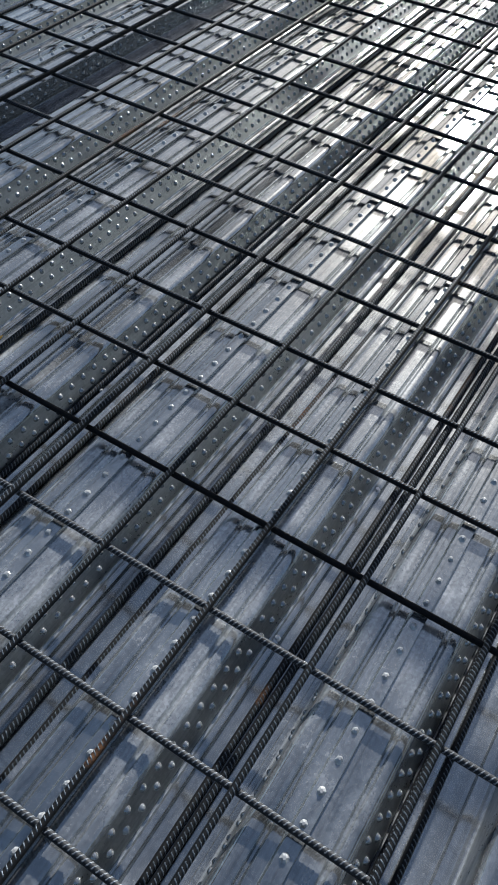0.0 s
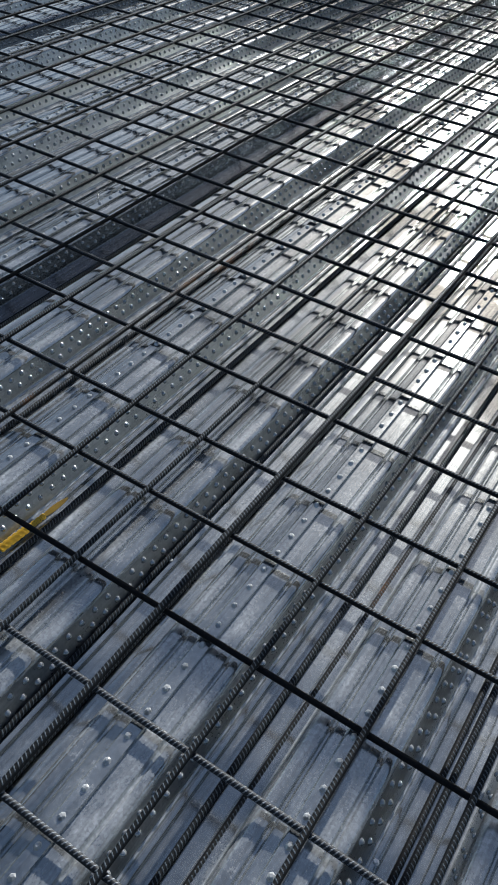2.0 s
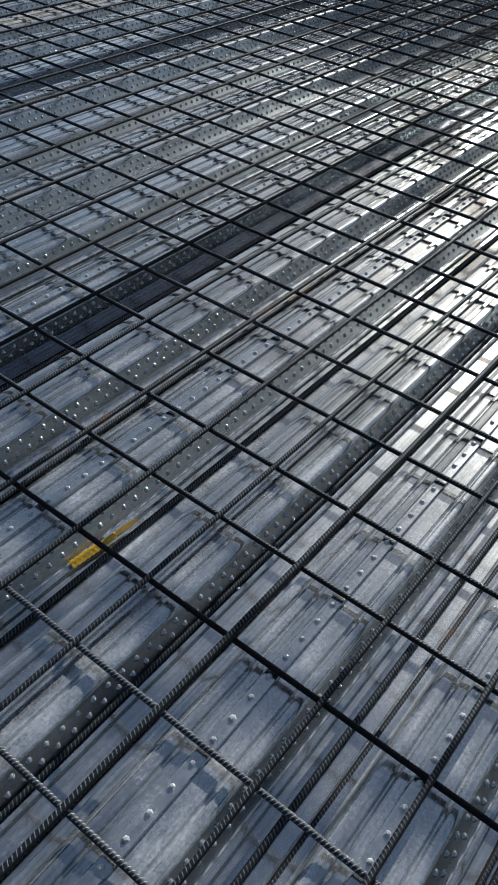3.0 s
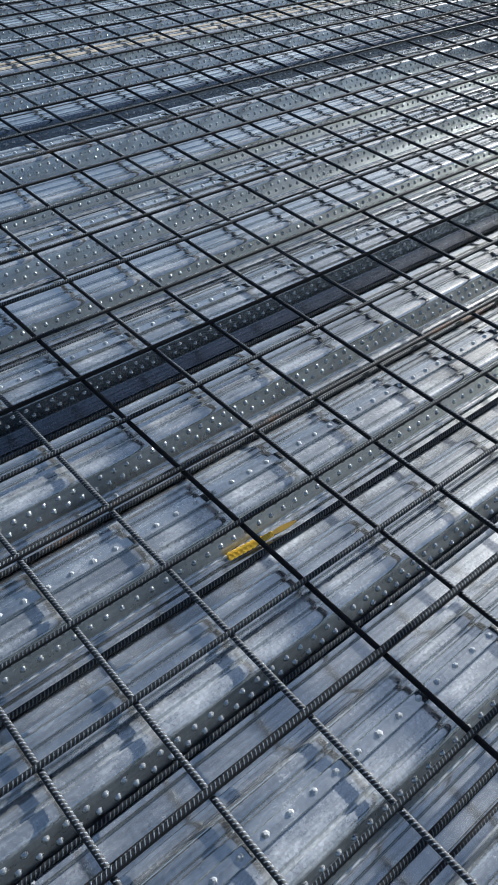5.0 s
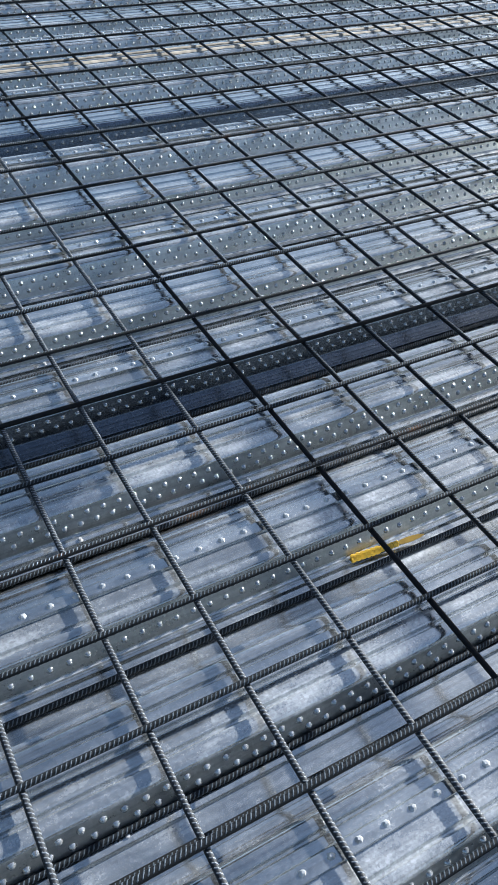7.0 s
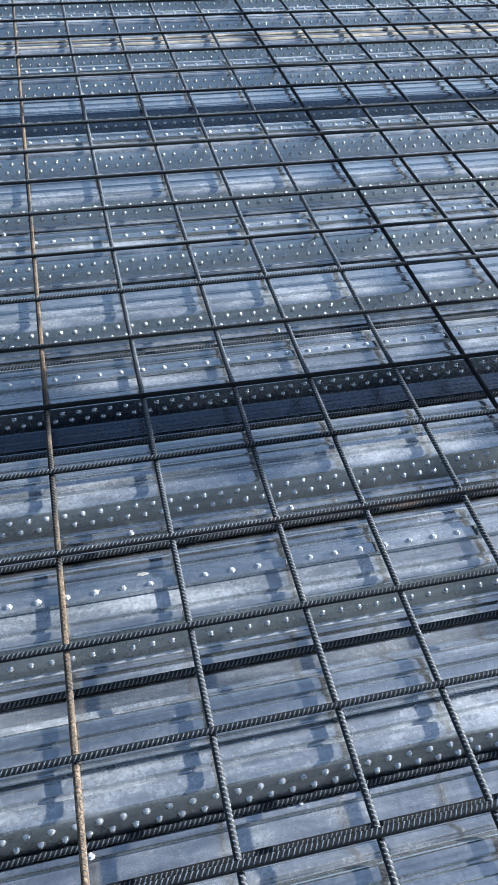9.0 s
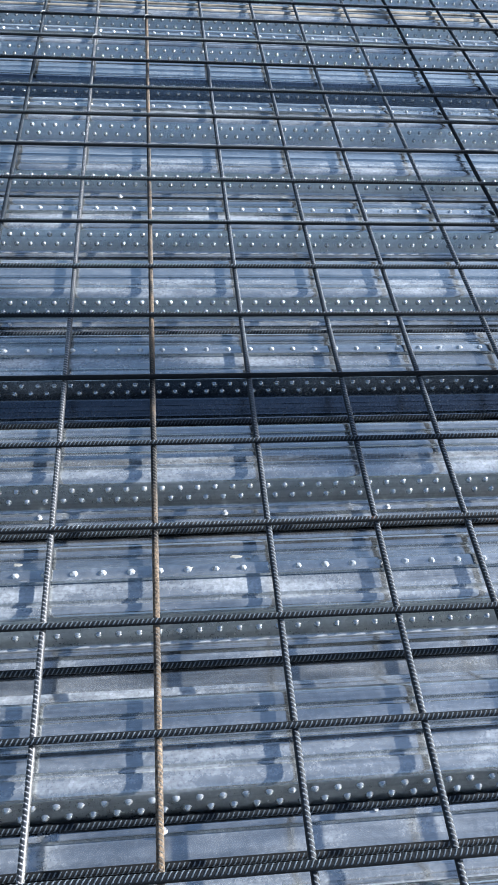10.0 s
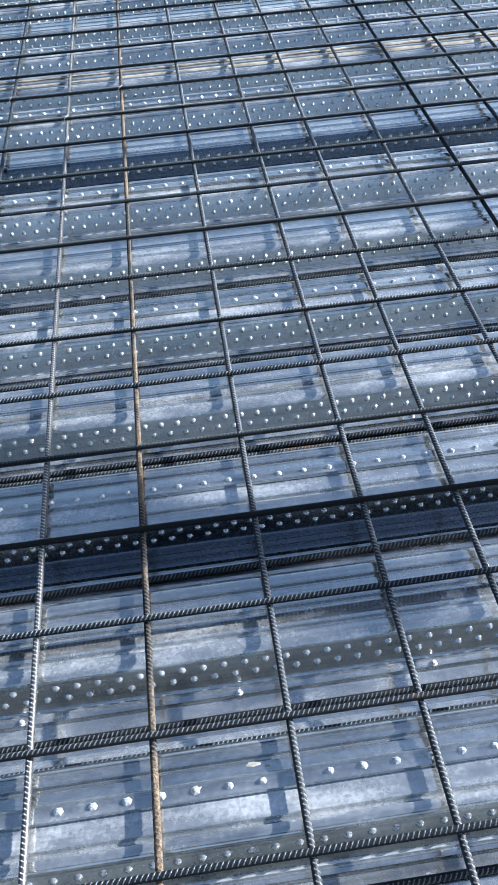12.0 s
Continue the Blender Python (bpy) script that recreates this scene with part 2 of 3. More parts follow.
def crown(c, lap="", steep=False):
    """Corners across one crown centred on c, from its near foot to its far foot; its plates are slightly domed."""
    near = [(c - WB - 0.020, ZT + 0.0095, 0.0015), (c - WB - 0.011, ZT + 0.0125, 0.005), (c - WB, ZT + 0.0095, 0.008), (c - WT + 0.0015, ZC, 0.0125)]
    if lap == "end":
        near = [(c - LB - 0.016, ZT + 0.0095, 0.0015), (c - LB - 0.008, ZT + 0.0125, 0.005), (c - LB, ZT + 0.0095, 0.008), (c - LT, ZC, 0.011)]
    if steep:
        near = [(c - 0.1345, ZT + 0.0008, 0.001), (c - 0.1325, ZT + 0.0085, 0.0015), (c - 0.1190, ZT + 0.0122, 0.001), (c - 0.1175, ZT + 0.0108, 0.001),
                (c - 0.1065, ZT + 0.0142, 0.001), (c - 0.1050, ZT + 0.0128, 0.001), (c - 0.0900, ZT + 0.0185, 0.004), (c - 0.0820, ZC - 0.0005, 0.006)]
    far = [(c + FT, ZC, 0.030), (c + FB, ZT + 0.0095, 0.006), (c + 0.102, ZT + 0.0125, 0.006), (c + WB + 0.020, ZT + 0.0095, 0.0015)]
    g1, g2 = groove(c - (0.0500 if lap else 0.0425)), groove(c + 0.0415)
    if lap == "start":
        return [(c - 0.011, ZC + 0.0005, 0), (c - 0.010, ZC + 0.009, 0.001), (c + 0.015, ZC + 0.0085, 0.002),
                (c + 0.018, ZC + 0.0015, 0.002)] + g2 + far
    if lap == "end":
        return near + g1 + [(c - 0.007, ZC, 0.001), (c - 0.004, ZC + 0.007, 0.001), (c + 0.012, ZC + 0.007, 0)]
    return near + g1 + [(c - 0.022, ZC - 0.0008, 0.010)] + groove(c - 0.002) + [(c + 0.020, ZC - 0.0008, 0.010)] + g2 + far


def sunk(a, b):
    """Corners of the sunk strip in a trough floor that runs between the feet a and b."""
    return [(a + 0.022, ZT, 0.001), (b - 0.022, ZT, 0.001)]


def sheet_profile(width, ribs, steep):
    """One sheet from the lap at 0 to the lap at width, with its ribs evenly spread."""
    p = width / ribs
    line = crown(0.0, "start")
    for k in range(1, ribs + 1):
        foot = k * p - (0.114 if steep and k == ribs else WB)
        line += sunk((k - 1) * p + WB, foot)
        line += crown(k * p, "end", steep) if k == ribs else crown(k * p)
    return filleted(line)


def extruded(name, line, xs, mat):
    verts = [(x, p.x, p.y) for x in xs for p in line]
    n = len(line)
    faces = [(i * n + k, i * n + k + 1, (i + 1) * n + k + 1, (i + 1) * n + k) for i in range(len(xs) - 1) for k in range(n - 1)]
    return mesh_of(name, verts, faces, mat)


def domes(name, spots, normal, along, r, h, mat):
    """Small pressed studs: a round foot, a narrower top and a tip, all in one mesh."""
    nrm, ax = Vector(normal).normalized(), Vector(along).normalized()
    bx = nrm.cross(ax)
    verts, faces = [], []
    for sx, sy, sz in spots:
        s, o = Vector((sx, sy, sz)), len(verts)
        for rr, hh in ((r, -0.0005), (0.72 * r, 0.5 * h), (0.36 * r, 0.92 * h)):
            for k in range(8):
                a = k * math.pi / 4
                verts.append(s + ax * (rr * math.cos(a)) + bx * (rr * math.sin(a)) + nrm * hh)
        verts.append(s + nrm * h)
        for k in range(8):
            j = (k + 1) % 8
            faces.append((o + k, o + j, o + 8 + j, o + 8 + k))
            faces.append((o + 8 + k, o + 8 + j, o + 16 + j, o + 16 + k))
            faces.append((o + 16 + k, o + 16 + j, o + 24))
    return mesh_of(name, verts, faces, mat)


def clinches(name, spots, mat, rng):
    """Punched tabs along a lap: little lop-sided blunt cones, each slightly different."""
    verts, faces = [], []
    for sx, sy, sz in spots:
        o, r = len(verts), 0.0078 * rng.uniform(0.88, 1.1)
        turn, lean = rng.uniform(-0.25, 0.25), rng.uniform(-0.0012, 0.0012)
        for rr, hh in ((r, -0.0004), (0.75 * r, 0.0026), (0.36 * r, 0.0052)):
            for k in range(6):
                a = turn + math.pi * k / 3
                verts.append((sx + rr * math.cos(a) + lean * hh / 0.004, sy + 0.85 * rr * math.sin(a), sz + hh))
        for k in range(6):
            j = (k + 1) % 6
            faces.append((o + k, o + j, o + 6 + j, o + 6 + k))
            faces.append((o + 6 + k, o + 6 + j, o + 12 + j, o + 12 + k))
        faces.append(tuple(o + 12 + k for k in range(6)))
    return mesh_of(name, verts, faces, mat, False)


STUD_STEP, CLINCH_STEP = 0.0354, 0.0504
STUD_AT = {0.206: 0.0880, 0.506: 0.0856, 0.803: 0.0427, 1.100: 0.0248, 1.394: 0.0036, -0.094: 0.8044, -0.692: 0.7902}   # one stud of the upper row of a near web
CLINCH_AT = {0.506: 0.1008, 1.100: 0.0163, -0.692: 0.7613, -0.094: 0.8238, -0.393: 1.0791}                             # one tab of a lap


def near_key(table, y, other):
    """The entry of table for the rib at y, or a stand-in for ribs whose pattern cannot be told."""
    hits = [v for k, v in table.items() if abs(k - y) < 0.01]
    return hits[0] if hits else other


def deck_sheet(number, y0, y1):
    steep, ribs = y1 in STEEP, max(1, round((y1 - y0) / PITCH))
    base = new("deck_sheet")
    tagged(base, "galvanised trapezoidal steel decking sheet with dimpled webs", "decking", group="decking sheets")
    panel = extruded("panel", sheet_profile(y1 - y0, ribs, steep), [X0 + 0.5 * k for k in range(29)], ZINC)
    panel.materials.append(WEB)                           # the webs are rougher, with less of the pale film
    panel.materials.append(DARKENED)                      # an upright web and its foot plate are a darker, bluish zinc
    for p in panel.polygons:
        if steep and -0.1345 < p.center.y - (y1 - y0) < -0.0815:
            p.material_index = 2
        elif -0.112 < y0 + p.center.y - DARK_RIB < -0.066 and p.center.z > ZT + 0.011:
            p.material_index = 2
        elif ZT + 0.013 < p.center.z < ZC - 0.010:
            p.material_index = 1
    child("panel", panel, base)
    for k in range(1, ribs + 1):
        top, foot, low = (0.082, 0.090, ZT + 0.0185) if steep and k == ribs else (LT, LB, ZT + 0.0095) if k == ribs else (WT, WB, ZT + 0.0095)
        c = k * (y1 - y0) / ribs
        first = near_key(STUD_AT, y0 + c, 0.007 * number + 0.011 * k)
        first -= STUD_STEP * math.floor((first + 1.2) / STUD_STEP)
        studs = []
        for row, f in enumerate((0.32, 0.66)):
            y, z = c - top - (foot - top) * f, ZC + (low - ZC) * f
            studs += [(first + STUD_STEP * (n + 0.5 * row), y, z) for n in range(245)]
        child("web_embossing", domes("web_embossing", studs, (0.0, low - ZC, foot - top), (1, 0, 0), 0.0074, 0.0052, PRESSED), base, kind="stuff")
    if y0 < -0.6:
        studs = [(STUD_STEP * (n + 0.5 * row) - 1.2, FT + (FB - FT) * f, ZC + (ZT + 0.0095 - ZC) * f) for row, f in enumerate((0.32, 0.66)) for n in range(245)]
        child("web_embossing", domes("web_embossing", studs, (0.0, ZC - ZT - 0.0095, FB - FT), (1, 0, 0), 0.0060, 0.0036, PRESSED), base, kind="stuff")
    first = near_key(CLINCH_AT, y0, 0.011 * number)
    first -= CLINCH_STEP * math.floor((first + 1.2) / CLINCH_STEP)
    tabs = [(first + CLINCH_STEP * n, 0.003, ZC + 0.0088) for n in range(172)]
    child("lap_embossing", clinches("lap_embossing", tabs, PUNCHED, random.Random(number)), base, kind="stuff")
    base.location = (0, y0, 0)
    return base


for number, (y0, y1) in enumerate(zip(LAPS, LAPS[1:])):
    deck_sheet(number, y0, y1)

# ---------------------------------------------------------------- unseen walls added behind and beside the deck to close it off and tone reflections
def box(name, lo, hi, mat):
    bm = bmesh.new()
    bmesh.ops.create_cube(bm, size=1.0)
    for v in bm.verts:
        for k in range(3):
            v.co[k] = lo[k] if v.co[k] < 0 else hi[k]
    bmesh.ops.bevel(bm, geom=bm.edges[:], offset=0.01, segments=1, affect="EDGES")
    me = bpy.data.meshes.new(name)
    bm.to_mesh(me)
    bm.free()
    me.materials.append(mat)
    return new(name, me)


DARK_WALL = plain("dark_wall", (0.042, 0.050, 0.041), 0.9, 0.0, 1.5)
tagged(box("wall_south", (-9.0, -6.6, -3.2), (1.0, -6.3, 1.5), DARK_WALL), "unseen dark grey-green wall added for reflections", "wall", kind="structure")
PALE = plain("pale_wall", (0.30, 0.315, 0.265), 0.85, 0.0, 1.5)
tagged(box("wall_south_east", (1.0, -6.6, -3.2), (8.0, -6.3, 2.0), PALE), "unseen pale grey-green wall added for reflections", "wall", kind="structure")
CREAM_WALL = plain("cream_wall", (0.50, 0.48, 0.40), 0.85, 0.0, 1.5)
tagged(box("wall_south_far", (8.0, -6.6, -3.2), (26.0, -6.3, 3.5), CREAM_WALL), "unseen cream wall added for reflections", "wall", kind="structure")
tagged(box("wall_west", (-9.3, -6.3, -3.2), (-9.0, 10.0, 4.6), DARK_WALL), "unseen dark grey-green wall added for reflections", "wall", kind="structure")

tagged(box("wall_east", (26.0, -14.0, -3.2), (26.3, 24.0, 8.8), DARK_WALL), "unseen dark grey-green wall added for reflections", "wall", kind="structure")

# ---------------------------------------------------------------- ground far below the deck
bm = bmesh.new()
bmesh.ops.create_grid(bm, x_segments=8, y_segments=8, size=600.0)
me = bpy.data.meshes.new("ground")
bm.to_mesh(me)
bm.free()
me.materials.append(EARTH)
ground = new("ground", me)
ground.location = (0, 0, -3.2)
tagged(ground, "bare grey gravelly ground below the raised deck", "ground", kind="structure")


# ---------------------------------------------------------------- reinforcing bars
def bar_mesh(name, start, end, r, rib_from, rib_to, mat, pitch=0.0078, rib=0.0010):
    """A round bar along x with slanting crescent ribs on both its flanks between rib_from and rib_to."""
    verts, faces = [], []
    sides = 12
    xs = [start, *[start + (end - start) * k / 12 for k in range(1, 12)], end]
    for x in xs:
        for k in range(sides):
            a = 2 * math.pi * k / sides
            verts.append((x, r * math.cos(a), r * math.sin(a)))
    for i in range(len(xs) - 1):
        for k in range(sides):
            j = (k + 1) % sides
            faces.append((i * sides + k, i * sides + j, (i + 1) * sides + j, (i + 1) * sides + k))
    faces.append(tuple(range(sides - 1, -1, -1)))
    last = (len(xs) - 1) * sides
    faces.append(tuple(last + k for k in range(sides)))
    steps = [(0.10, 0.0), (0.28, 0.75), (0.5, 1.0), (0.72, 0.75), (0.90, 0.0)]
    x = rib_from
    while x < rib_to:
        for half in (0, 1):
            o = len(verts)
            for f, high in steps:
                a = math.pi * (half + f)
                cx = x + (0.5 * pitch if half else 0.0) + (f - 0.5) * 1.7 * r * (1 if half else -1)
                for dx, rr in ((-0.0021, r - 0.0005), (-0.0005, r + rib * high - 0.0002), (0.0005, r + rib * high - 0.0002), (0.0021, r - 0.0005)):
                    verts.append((cx + dx, rr * math.cos(a), rr * math.sin(a)))
            for s in range(len(steps) - 1):
                for q in (0, 1, 2):
                    i = o + 4 * s + q
                    faces.append((i, i + 1, i + 5, i + 4))
        x += pitch
    core, body = len(xs) * sides, (len(xs) - 1) * sides + 2
    shaft = mesh_of(name, verts[:core], faces[:body], mat)
    if len(verts) == core:
        return shaft, None
    # ribs are a paler steel than their shaft
    rib_mat = TAN if mat == BROWN else SHINE if mat == BRIGHT else EDGED if mat == SATIN else GREY_RIBS
    return shaft, mesh_of("ribs", verts[core:], [[v - core for v in f] for f in faces[body:]], rib_mat, False)


def bar(name, pair, parent=None):
    """A bar with its rolled ribs as a part of it."""
    ob = new(name, pair[0])
    ob.parent = parent
    if pair[1]:
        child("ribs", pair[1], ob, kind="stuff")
    return ob


XS = {-3: -0.6, -2: -0.395, -1: -0.195, 0: -0.007, 1: 0.205, 2: 0.413, 3: 0.593, 4: 0.803, 5: 0.989, 6: 1.203, 7: 1.395, 8: 1.62}
YS = {-5: -1.0, -4: -0.80, -3: -0.588, -2: -0.403, -1: -0.194, 0: 0.005, 1: 0.205, 2: 0.396, 3: 0.593, 4: 0.80, 5: 0.993, 6: 1.205, 7: 1.397,
      8: 1.596, 9: 1.815, 10: 2.004}
ZX, ZY = 0.117, 0.127                # centres of the cross bars and of the bars along the deck
R = 0.0058

mat_frame = new("rebar_mesh_mat")
tagged(mat_frame, "welded grid of ribbed steel reinforcing bars lying on the decking", "rebar mesh")
cross_me = {m: bar_mesh("cross_bar", -2.2, 7.0, R, -1.1, 4.2, m) for m in (STEEL, RUSTY, BROWN, BRIGHT, SATIN)}
long_me = {m: bar_mesh("long_bar", -2.6, 10.5, R, -0.7, 5.0, m) for m in (STEEL, RUSTY)}
cross_me[DARK] = bar_mesh("cross_bar", -2.2, 7.0, R, 9, 9, DARK)
long_me[DARK] = bar_mesh("long_bar", -2.6, 10.5, R, 9, 9, DARK)
thick_me = bar_mesh("long_bar", -2.6, 10.5, 0.0070, -0.7, 5.0, STEEL, 0.0082, 0.0012)
bars_x, bars_y = [], []
LOOKS = {BROWN: "bar with pale brown rust", DARK: "smooth near-black steel bar", BRIGHT: "bright clean ribbed bar", SATIN: "satin grey ribbed bar", RUSTY: "ribbed bar with rust spots"}
for i in range(-8, 46):
    x = XS.get(i, 0.2015 * i + random.uniform(-0.006, 0.006))
    # cross bar 5: the rail's shade on it is drawn as near-black, ribless steel
    m = BROWN if i == 0 else BRIGHT if i == -1 else DARK if i == 5 else RUSTY if i in (6, 9, 14) else SATIN if 0 < i < 5 else STEEL
    ob = tagged(bar("cross_bar", cross_me[m], mat_frame), LOOKS.get(m, ""))
    bars_x.append(x)
    ob.matrix_basis = pose(x, 0, ZX, 0, 0, 90) @ pose(0, 0, 0, random.uniform(-30, 30))
for j in range(-10, 33):
    y = YS.get(j, 0.2 * j + random.uniform(-0.006, 0.006))
    m = DARK if j == 5 else RUSTY if j in (-2, 3, 11) else STEEL
    ob = tagged(bar("long_bar", thick_me if j == 0 else long_me[m], mat_frame), "thicker ribbed steel bar" if j == 0 else LOOKS.get(m, ""))
    bars_y.append(y)
    ob.matrix_basis = pose(0, y, ZY + (0.002 if j == 0 else 0.0), random.uniform(-30, 30))

# loose bars laid in the troughs: y, how far it strays per metre, height above the trough floor, material, roll
LEDGE, FLOOR = 0.0180, 0.0075
bottom_me = {m: bar_mesh("bottom_bar", -2.6, 10.5, 0.006, -0.7, 4.0, m) for m in (STEEL, RUSTY)}
for y, stray, up, m, roll in ((-0.836, 0.01, FLOOR, STEEL, 40), (-0.800, 0.0, LEDGE, RUSTY, 15), (-0.550, -0.002, FLOOR, STEEL, 30), (-0.5375, 0.002, FLOOR, RUSTY, 40),
                              (-0.2415, 0.0, FLOOR, STEEL, 20), (-0.281, -0.004, FLOOR, RUSTY, 40), (0.0445, -0.002, FLOOR, RUSTY, 35), (0.1065, 0.0, LEDGE, STEEL, 35),
                              (0.364, 0.0, FLOOR, STEEL, 40), (0.650, 0.003, FLOOR, RUSTY, 40), (0.600, 0.003, LEDGE, STEEL, 10), (0.945, 0.006, FLOOR, RUSTY, 30),
                              (1.252, 0.0, FLOOR, STEEL, 45), (1.233, -0.005, FLOOR, RUSTY, 30), (1.548, 0.0, FLOOR, STEEL, 15), (1.858, 0.0, FLOOR, RUSTY, 60)):
    ob = bar("bottom_bar", bottom_me[m])
    tagged(ob, "ribbed steel reinforcing bar lying loose in a decking trough", "rebar", group="bars in the troughs")
    ob.matrix_basis = pose(0, y, ZT + up, 0, 0, math.degrees(stray)) @ pose(0, 0, 0, roll)


# ---------------------------------------------------------------- guard rail out of view, put in for the shade on one strip of the deck
def tube(name, a, b, r, mat, parent):
    d = Vector(b) - Vector(a)
    bm = bmesh.new()
    bmesh.ops.create_cone(bm, cap_ends=True, segments=20, radius1=r, radius2=r, depth=d.length)
    me = bpy.data.meshes.new(name)
    bm.to_mesh(me)
    bm.free()
    me.materials.append(mat)
    me.polygons.foreach_set("use_smooth", [len(p.vertices) == 4 for p in me.polygons])
    ob = new(name, me)
    ob.parent = parent
    ob.matrix_basis = Matrix.Translation((Vector(a) + Vector(b)) / 2) @ d.to_track_quat("Z", "Y").to_matrix().to_4x4()
    return ob


TUBE = plain("weathered_tube", (0.16, 0.16, 0.16), 0.75, 0.0, 40.0)
RAIL_X, RAIL_Z = 3.085, 1.20
rail = tagged(new("guard_rail"), "unseen grey steel tube guard rail on two posts, casting shade", "railing")
tube("top_rail", (RAIL_X, -3.6, RAIL_Z), (RAIL_X, 7.3, RAIL_Z), 0.027, TUBE, rail)
for y in (-3.3, 7.0):
    tube("post", (RAIL_X + 0.05, y, ZT), (RAIL_X + 0.05, y, RAIL_Z + 0.06), 0.024, TUBE, rail)

# two unseen tubes overhead, along the deck, added to shade two more strips of it
for y in (1.848, 3.376):
    ledger = tagged(new("shade_ledger"), "unseen grey steel tube along above the deck, added to shade it", "scaffold tube", group="scaffold tubes")
    tube("tube", (-5.2, y, 2.6), (13.8, y, 2.6), 0.052, TUBE, ledger)
    for x in (-5.0, 13.6):
        tube("standard", (x, y + 0.09, -3.2), (x, y + 0.09, 2.8), 0.024, TUBE, ledger)

# a sloping line of shade and a darker patch far along the deck: unseen tubes, and boards beyond, added to cast them
REACH = (2.6 - ZC) / math.tan(radians(SUN_EL))
brace = tagged(new("shade_transom"), "unseen grey steel tube laid slantwise above the deck, added for shade", "scaffold tube", group="scaffold tubes")
ends = [(x + REACH * ca, y + REACH * sa, 2.69) for x, y in ((1.0, -1.38), (6.6, 3.55))]
tube("tube", ends[0], ends[1], 0.065, TUBE, brace)
brace = tagged(new("shade_brace"), "unseen grey steel tube laid crosswise above the deck, added for shade", "scaffold tube", group="scaffold tubes")
ends = [(x + REACH * ca, y + REACH * sa, 2.578) for x, y in ((-1.9, 2.03), (0.42, 0.752))]
tube("tube", ends[0], ends[1], 0.065, TUBE, brace)
for x in (9.8, 13.0):
    putlog = tagged(new("board_bearer"), "unseen short grey steel tube carrying the shading boards", "scaffold tube", group="scaffold tubes")
    tube("tube", (x, 1.7, 2.668), (x, 3.5, 2.668), 0.024, TUBE, putlog)
for k in range(4):
    y = 1.30 + 0.24 * k + REACH * sa
    plank = tagged(box("shade_board", (4.1 + 0.15 * k + REACH * ca, y, 2.691), (8.6 + REACH * ca, y + 0.225, 2.73), BOARD),
                   "unseen weathered wooden board above the far deck, added to shade it", "board", group="scaffold boards")

# ---------------------------------------------------------------- screws that fix the sheets
def screw(x, y):
    base = tagged(new("deck_screw"), "small zinc-plated hex screw fixing the decking", "screw", group="decking screws")
    base.location = (x, y, ZT + 0.0095)
    for name, r, h, z, n in (("washer", 0.0065, 0.0015, 0.0007, 16), ("head", 0.0042, 0.0045, 0.0035, 6)):
        bm = bmesh.new()
        bmesh.ops.create_cone(bm, cap_ends=True, segments=n, radius1=r, radius2=0.9 * r, depth=h)
        me = bpy.data.meshes.new(name)
        bm.to_mesh(me)
        bm.free()
        me.materials.append(SCREW)
        child(name, me, base).location = (0, 0, z)
    return base


for x, y in ((-0.234, 0.692), (0.1346, 0.690), (-0.0017, 0.0935), (0.858, -0.503), (1.233, -0.503), (0.474, 0.692), (0.875, 0.692), (0.329, 0.100), (1.135, 0.100), (-0.353, 1.285), (-0.094, 1.875), (0.60, 1.285)):
    screw(x, y)

# ---------------------------------------------------------------- spent cartridge strip
def bevelled(name, outline, thick, mat, parent):
    """A flat plate with the given outline in x and y, with softened edges."""
    bm = bmesh.new()
    low = [bm.verts.new((x, y, 0)) for x, y in outline]
    f = bm.faces.new(low)
    top = bmesh.ops.extrude_face_region(bm, geom=[f])
    for v in top["geom"]:
        if isinstance(v, bmesh.types.BMVert):
            v.co.z += thick
    bmesh.ops.recalc_face_normals(bm, faces=bm.faces[:])
    bmesh.ops.bevel(bm, geom=[e for e in bm.edges if abs(e.verts[0].co.z - e.verts[1].co.z) < 1e-6], offset=0.0006, segments=1, affect="EDGES")
    me = bpy.data.meshes.new(name)
    bm.to_mesh(me)
    bm.free()
    me.materials.append(mat)
    return child(name, me, parent)


strip = tagged(new("cartridge_strip"), "bright yellow plastic cartridge strip with empty holes lying in a trough", "plastic strip")
CELL, CELLS = 0.0118, 10


def notched(first, last, half):
    """One long edge of the strip from cell first to cell last, waisted between the cells."""
    return [(CELL * k / 4, half - (0.0018 if k % 4 == 0 else 0.0)) for k in range(4 * first, 4 * last + 1)]


edge_line = notched(0, 6, 0.0090) + notched(6, 10, 0.0066)[1:]
bevelled("holder", [(x, -y) for x, y in edge_line] + list(reversed(edge_line)), 0.0035, YELLOW, strip)
leaf = [(0.1165, 0.0034), (0.124, 0.0050), (0.138, 0.0062), (0.156, 0.0060), (0.170, 0.0044), (0.180, 0.0020)]
tip = bevelled("tip", [(x, -y) for x, y in leaf] + [(0.184, 0.0)] + list(reversed(leaf)), 0.0022, GOLD, strip)
tip.matrix_basis = pose(0, 0, 0.0006, -14)
